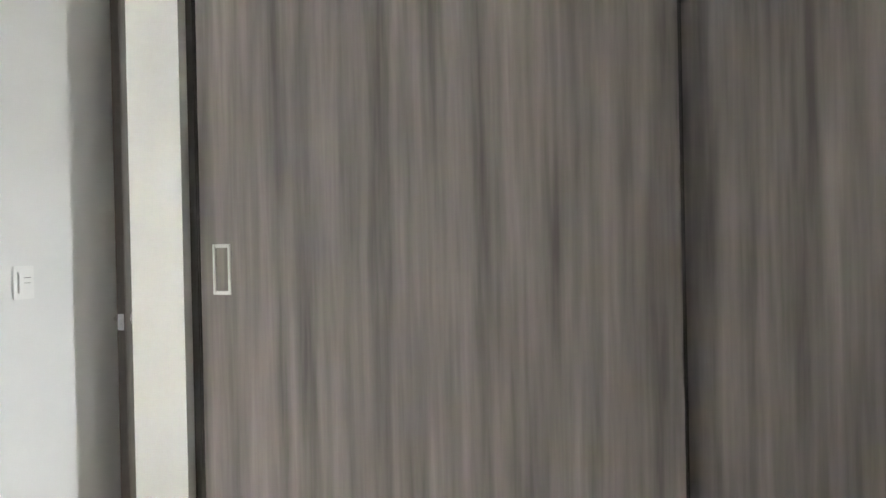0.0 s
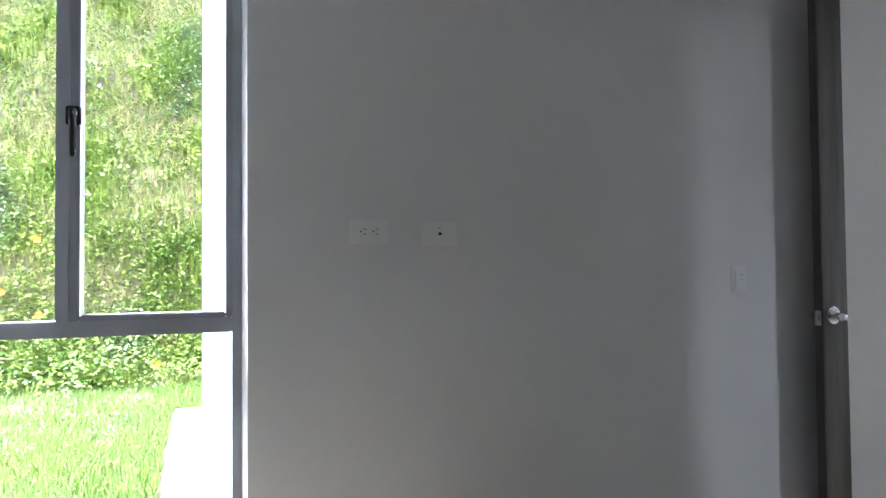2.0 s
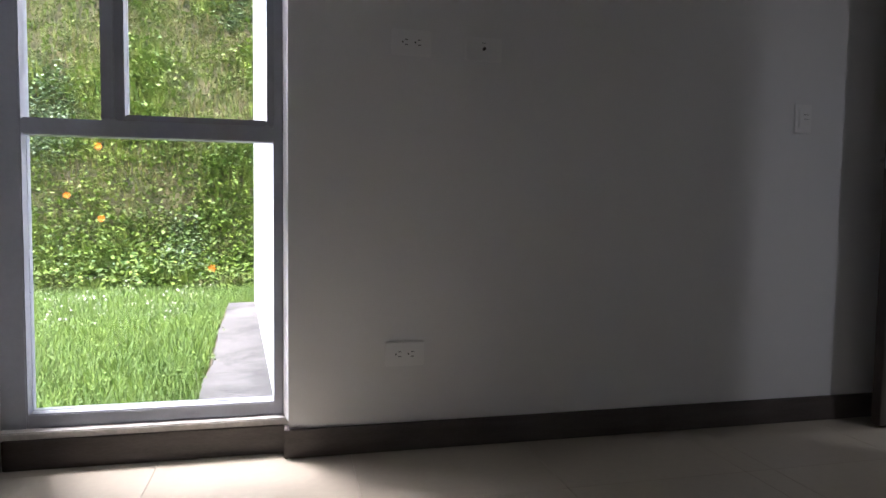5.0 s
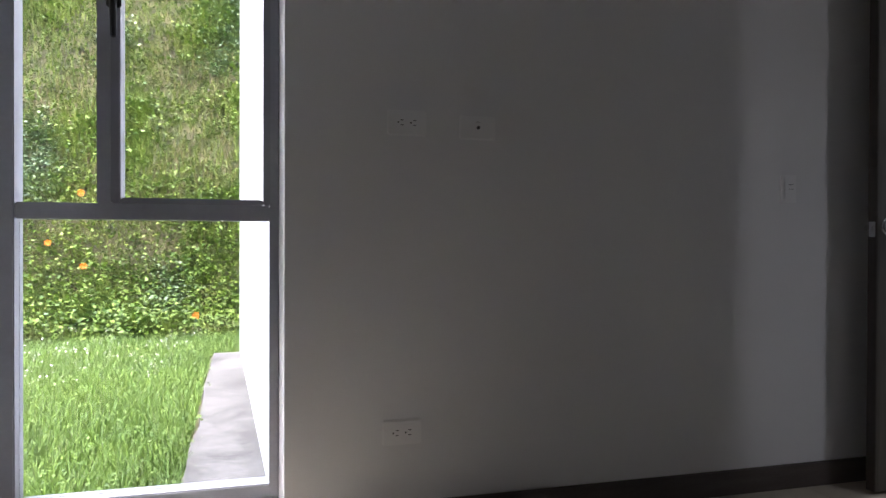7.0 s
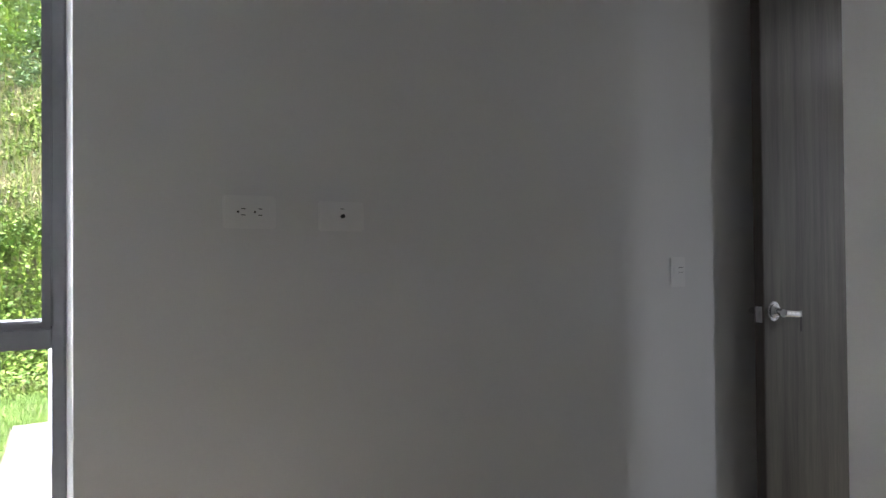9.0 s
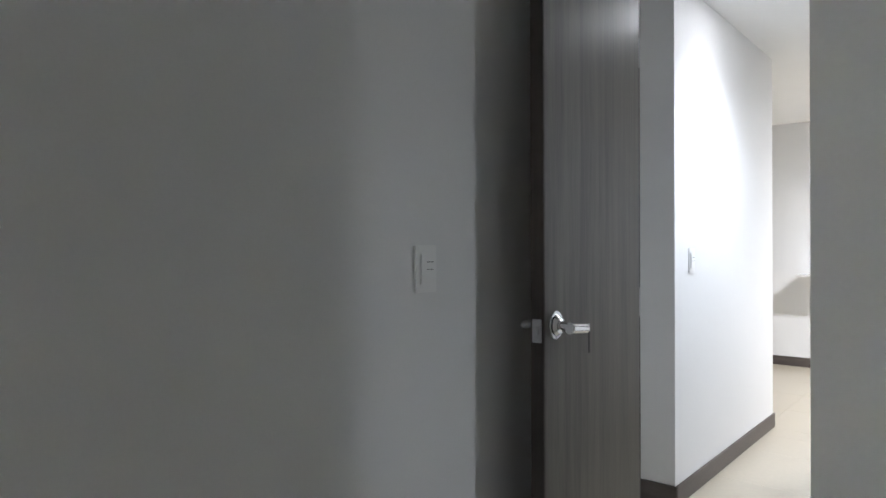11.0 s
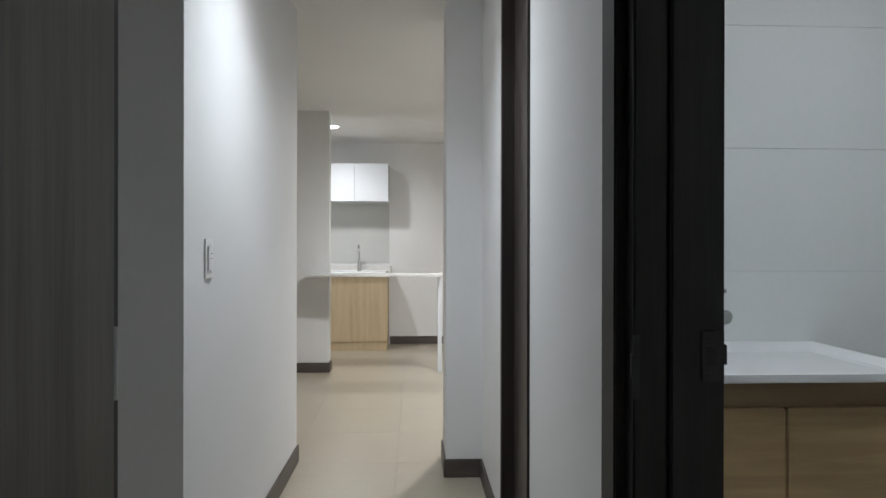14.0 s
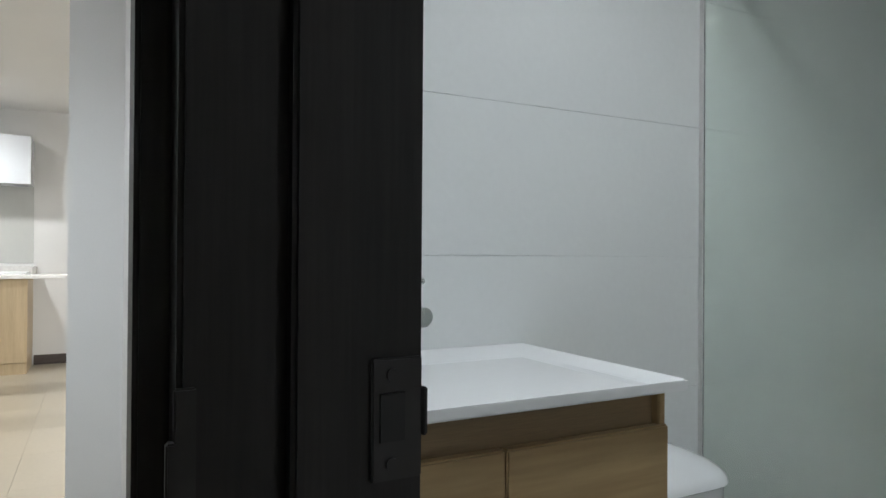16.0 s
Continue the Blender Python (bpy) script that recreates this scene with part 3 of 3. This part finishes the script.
for a, b in ((0.004, 0.327), (0.329, W - 0.005)):
    part("door", bm_box(0.012, a, 0.62, 0.032, b, 0.846, 0.003), VANWOOD, van)
    part("drawer", bm_box(0.012, a, 0.42, 0.032, b, 0.613, 0.003), VANWOOD, van)
basin = thing("basin", "white ceramic basin top with a shallow sunken bowl", "basin", (VX, VY0, VZ))
bm = bm_box(-0.012, -0.016, -0.02, D, W, 0.0)
top = [f for f in bm.faces if f.normal.z > 0.9]
r = bmesh.ops.inset_region(bm, faces=top, thickness=0.055)
top = [f for f in bm.faces if f.normal.z > 0.9 and all(abs(v.co.z) < 1e-5 for v in f.verts)]
inner = min(top, key=lambda f: abs(f.calc_center_median().x - D / 2) + abs(f.calc_center_median().y - W / 2))
bmesh.ops.translate(bm, vec=(-0.02, 0, -0.016), verts=inner.verts)
r = bmesh.ops.inset_region(bm, faces=[inner], thickness=0.06)
bmesh.ops.translate(bm, vec=(0, 0, -0.014), verts=inner.verts)
bmesh.ops.bevel(bm, geom=[e for e in bm.edges], offset=0.003, segments=2, affect="EDGES")
part("top", bm, CERAMIC, basin)
tap = thing("basin_tap", "square chrome single-lever basin tap", "tap", (BX - 0.085, -1.275, VZ))
part("body", bm_box(-0.021, -0.021, -0.002, 0.021, 0.021, 0.162, 0.005), CHROME, tap)
part("base", bm_tube((0, 0, -0.002), (0, 0, 0.005), 0.032, seg=24, bevel=0.0015), CHROME, tap)
part("spout", bm_tube((-0.01, -0.004, 0.092), (-0.105, -0.012, 0.088), 0.019, 0.018, bevel=0.003), CHROME, tap)
part("lever", bm_tube((0.0, -0.005, 0.150), (-0.055, -0.034, 0.152), 0.007, 0.0055, 12, bevel=0.002), CHROME, tap)
overflow = part("overflow_ring", bm_tube((D - 0.052, 0.292, -0.034), (D - 0.058, 0.292, -0.031), 0.017, seg=24, bevel=0.002), CHROME, basin, "round chrome overflow ring")
part("hole", bm_tube((D - 0.057, 0.292, -0.032), (D - 0.0595, 0.292, -0.031), 0.011, seg=20), BLACK, overflow)

toilet = thing("toilet", "white ceramic close-coupled toilet", "toilet", (BX, -1.925, 0))
def domed(depth, width, corner, levels):
    """A body against the wall at x = 0 with rounded front corners; levels are (height, inset)."""
    bm = bmesh.new()
    rings = []
    for zz, inset in levels:
        d, h, r = depth - inset, width / 2 - inset, max(0.02, corner - inset * 0.5)
        pts = [(-0.003, -h)]
        for cy, a0 in ((-h + r, 270), (h - r, 180)):
            pts += [(-d + r + r * math.cos(radians(a0 - k * 11.25)), cy + r * math.sin(radians(a0 - k * 11.25))) for k in range(9)]
        pts.append((-0.003, h))
        rings.append([bm.verts.new((x, y, zz)) for x, y in pts])
    n = len(rings[0])
    for a, b in zip(rings, rings[1:]):
        for k in range(n):
            bm.faces.new((a[k], a[(k + 1) % n], b[(k + 1) % n], b[k]))
    bm.faces.new(rings[0])
    bm.faces.new(rings[-1])
    bmesh.ops.recalc_face_normals(bm, faces=bm.faces)
    return bm


part("tank", domed(0.205, 0.40, 0.1, ((0.36, 0.03), (0.40, 0.008), (0.5, 0.0), (0.586, 0.0))), CERAMIC, toilet)
part("lid", domed(0.215, 0.42, 0.11, ((0.590, 0.003), (0.593, 0.0), (0.604, 0.003), (0.616, 0.014), (0.63, 0.035), (0.643, 0.062), (0.652, 0.09), (0.656, 0.115))), CERAMIC, toilet, "rounded tank lid")
part("button", bm_tube((-0.1, 0, 0.654), (-0.1, 0, 0.661), 0.022), CHROME, toilet)
bw = bmesh.new()
bmesh.ops.create_uvsphere(bw, u_segments=28, v_segments=14, radius=1.0)
bmesh.ops.bisect_plane(bw, geom=bw.verts[:] + bw.edges[:] + bw.faces[:], plane_co=(0, 0, 0), plane_no=(0, 0, 1), clear_outer=True)
bmesh.ops.scale(bw, vec=(0.27, 0.19, 0.39), verts=bw.verts)
bmesh.ops.translate(bw, vec=(-0.42, 0, 0.39), verts=bw.verts)
part("bowl", bw, CERAMIC, toilet)
st = bm_tube((-0.42, 0, 0.392), (-0.42, 0, 0.43), 0.2, 0.195, 32, bevel=0.008)
bmesh.ops.scale(st, vec=(1.36, 0.95, 1), space=Matrix.Translation((0.42, 0, 0)), verts=st.verts)
part("seat", st, PLASTIC, toilet)

shower = thing("shower_screen", "greenish frosted glass shower screen in steel channel", "shower screen", (BX, -2.215, 0))
g = part("pane", bm_box(-1.56, -0.004, 0.02, -0.014, 0.004, 2.0, 0.001), SHOWERGLASS, shower)
g.visible_shadow = False
part("channel", bm_box(-0.014, -0.006, 0.0, -0.0, 0.006, 2.0, 0.001), PALE, shower)
part("floor_channel", bm_box(-1.56, -0.009, 0.0, -0.014, 0.009, 0.02, 0.001), STEEL, shower)
part("top_rail", bm_box(-1.56, -0.014, 2.0, -0.0, 0.014, 2.03, 0.002), STEEL, shower)

# ---------------- kitchen ----------------
unit = thing("base_cabinet", "light oak sink cabinet with two doors", "cabinet", (9.55, -0.19, 0))
part("body", bm_box(0.02, 0.0, 0.1, 0.55, 0.82, 0.87, 0.002), OAK, unit)
part("plinth", bm_box(0.012, 0.004, 0.0, 0.53, 0.816, 0.1, 0.002), OAK, unit)
for a, b in ((0.002, 0.4092), (0.4108, 0.818)):
    part("door", bm_box(0.0, a, 0.105, 0.019, b, 0.868, 0.002), OAK, unit)
unit2 = thing("base_cabinet", "light oak kitchen cabinet behind the partition", "cabinet", (9.55, 0.64, 0))
part("body", bm_box(0.02, 0.0, 0.1, 0.55, 0.82, 0.87, 0.002), OAK, unit2)
part("plinth", bm_box(0.012, 0.004, 0.0, 0.53, 0.816, 0.1, 0.002), OAK, unit2)
for a, b in ((0.002, 0.4092), (0.4108, 0.818)):
    part("door", bm_box(0.0, a, 0.105, 0.019, b, 0.868, 0.002), OAK, unit2)
top = thing("worktop", "white quartz kitchen worktop with upstand", "worktop", (9.52, -0.22, 0.87))
part("slab", bm_box(0, 0, 0, 0.58, 1.7, 0.03, 0.003), QUARTZ, top)
part("upstand", bm_box(0.56, 0, 0.03, 0.578, 1.7, 0.10, 0.002), QUARTZ, top)
part("end_upstand", bm_box(0.1, 0.0, 0.03, 0.56, 0.015, 0.10, 0.002), QUARTZ, top)
sink = thing("kitchen_sink", "white inset kitchen sink with a raised rim", "sink", (9.58, -0.17, 0.9))
sb = bm_box(0, 0, -0.0, 0.42, 0.74, 0.02)
tf = [f for f in sb.faces if f.normal.z > 0.9]
bmesh.ops.inset_region(sb, faces=tf, thickness=0.03)
bmesh.ops.translate(sb, vec=(0, 0, -0.018), verts=tf[0].verts)
part("rim", sb, CERAMIC, sink)
kt = thing("kitchen_tap", "tall chrome kitchen tap", "tap", (9.98, 0.17, 0.9))
tb = bm_tube((0, 0, 0), (0, 0, 0.10), 0.027, 0.024, bevel=0.002)
bm_tube((0, 0, 0.10), (0, 0, 0.26), 0.012, bm=tb)
part("column", tb, CHROME, kt)
sp = bm_tube((0, 0, 0.25), (-0.03, 0, 0.31), 0.0125)
bm_tube((-0.028, 0, 0.306), (-0.10, 0, 0.325), 0.0125, bm=sp)
bm_tube((-0.098, 0, 0.325), (-0.15, 0, 0.27), 0.0125, 0.014, bm=sp)
part("spout", sp, CHROME, kt)
part("lever", bm_tube((0, -0.02, 0.07), (-0.01, -0.075, 0.1), 0.007), CHROME, kt)
upper = thing("wall_cabinet", "glossy white kitchen wall cabinet", "cabinet", (9.75, -0.19, 1.745))
part("body", bm_box(0.02, 0.0, 0.0, 0.35, 0.8, 0.45, 0.002), GLOSS, upper)
for a, b in ((0.002, 0.3992), (0.4008, 0.798)):
    part("door", bm_box(0, a, 0.0, 0.019, b, 0.45, 0.002), GLOSS, upper)
setting("backsplash", boxes((FAR - 0.006, -0.19, 1.0, FAR - 0.001, 1.5, 1.745)), SPLASH, "glossy white kitchen backsplash", "backsplash")
barc = thing("breakfast_bar", "thin white breakfast bar on a slim leg", "counter", (8.0, 0.318, 0))
part("slab", bm_box(-0.02, -1.08, 0.925, 0.25, 0.0, 0.95, 0.003), QUARTZ, barc)
part("slab_end", bm_box(-0.02, 0.0, 0.925, 0.249, 0.19, 0.95, 0.003), QUARTZ, barc)
part("leg", bm_box(0.20, -1.08, 0.0, 0.24, -1.04, 0.925, 0.003), GLOSS, barc)


def downlight(label, x, y):
    ob = thing("downlight", label, "downlight", (x, y, CEIL), "ceiling downlights")
    ring = bm_tube((0, 0, -0.012), (0, 0, -0.001), 0.075, 0.085, 28)
    part("ring", ring, PLASTIC, ob)
    part("lens", bm_tube((0, 0, -0.016), (0, 0, -0.012), 0.06, seg=28), LAMPGLOW, ob, "glowing round lens")


downlight("round lit downlight in the kitchen ceiling", 9.0, 0.38)
downlight("round lit downlight in the corridor ceiling", 4.25, -0.3)
# the living room fitting is added out of view to carry the fill lamp
downlight("added unseen downlight filling the living room with light", 7.0, -1.2)
downlight("round lit downlight in the bathroom ceiling", 3.0, -1.62)

# ---------------- floor tiles and wall tiles, one by one ----------------
def tile_mesh(name, w, d, h, material):
    bm = bm_box(0, 0, -h, w, d, 0)
    es = [e for e in bm.edges if e.verts[0].co.z > -1e-5 and e.verts[1].co.z > -1e-5]
    bmesh.ops.bevel(bm, geom=es, offset=0.0006, segments=1, affect="EDGES")
    return mesh_of(name, bm, material, False)


T, J = 0.6, 0.001
cache = {}
def lay(x0, y0, x1, y1):
    """Tiles of one grid, cut to a rectangle of floor."""
    i0, j0 = math.floor((x0 + 1) / T), math.floor((y0 + 4) / T)
    for i in range(i0, math.ceil((x1 + 1) / T)):
        for j in range(j0, math.ceil((y1 + 4) / T)):
            a, b = max(x0, i * T - 1) + J / 2, min(x1, i * T - 1 + T) - J / 2
            c, d = max(y0, j * T - 4) + J / 2, min(y1, j * T - 4 + T) - J / 2
            if b - a < 0.02 or d - c < 0.02:
                continue
            key = (round(b - a, 3), round(d - c, 3))
            if key not in cache:
                cache[key] = tile_mesh("tile", b - a, d - c, 0.004, TILE)
            ob = new("tile", cache[key])
            ob.parent = floor
            ob.location = (a, c, 0)


lay(-0.86, -3.2, 1.5, 0.0)
lay(-0.86, 0.0, 0.0, 0.06)
lay(1.5, RW, 5.4, 0.157)
lay(3.0, 0.157, 3.85, 1.3)
lay(2.22, -3.2, BX, RW)
lay(5.4, -3.2, FAR, 3.2)
wcache = {}
rows = [0.0] + [0.075 + 0.35 * k for k in range(7)]
for k in range(len(rows)):
    z0, z1 = rows[k], (rows[k + 1] if k + 1 < len(rows) else CEIL)
    y = -3.2
    while y < WB - 0.01:
        y1 = -2.215 if y < -2.3 else WB
        key = (round(y1 - y, 3), round(z1 - z0, 3))
        if key not in wcache:
            bm = bm_box(0, 0.0005, 0.0005, 0.012, y1 - y - 0.0005, z1 - z0 - 0.0005)
            es = [e for e in bm.edges if e.verts[0].co.x < 1e-5 and e.verts[1].co.x < 1e-5]
            bmesh.ops.bevel(bm, geom=es, offset=0.0005, segments=1, affect="EDGES")
            wcache[key] = mesh_of("wall_tile", bm, WALLTILE, False)
        ob = new("wall_tile", wcache[key])
        ob.parent = wall_bath
        ob.location = (BX, y, z0)
        y = y1
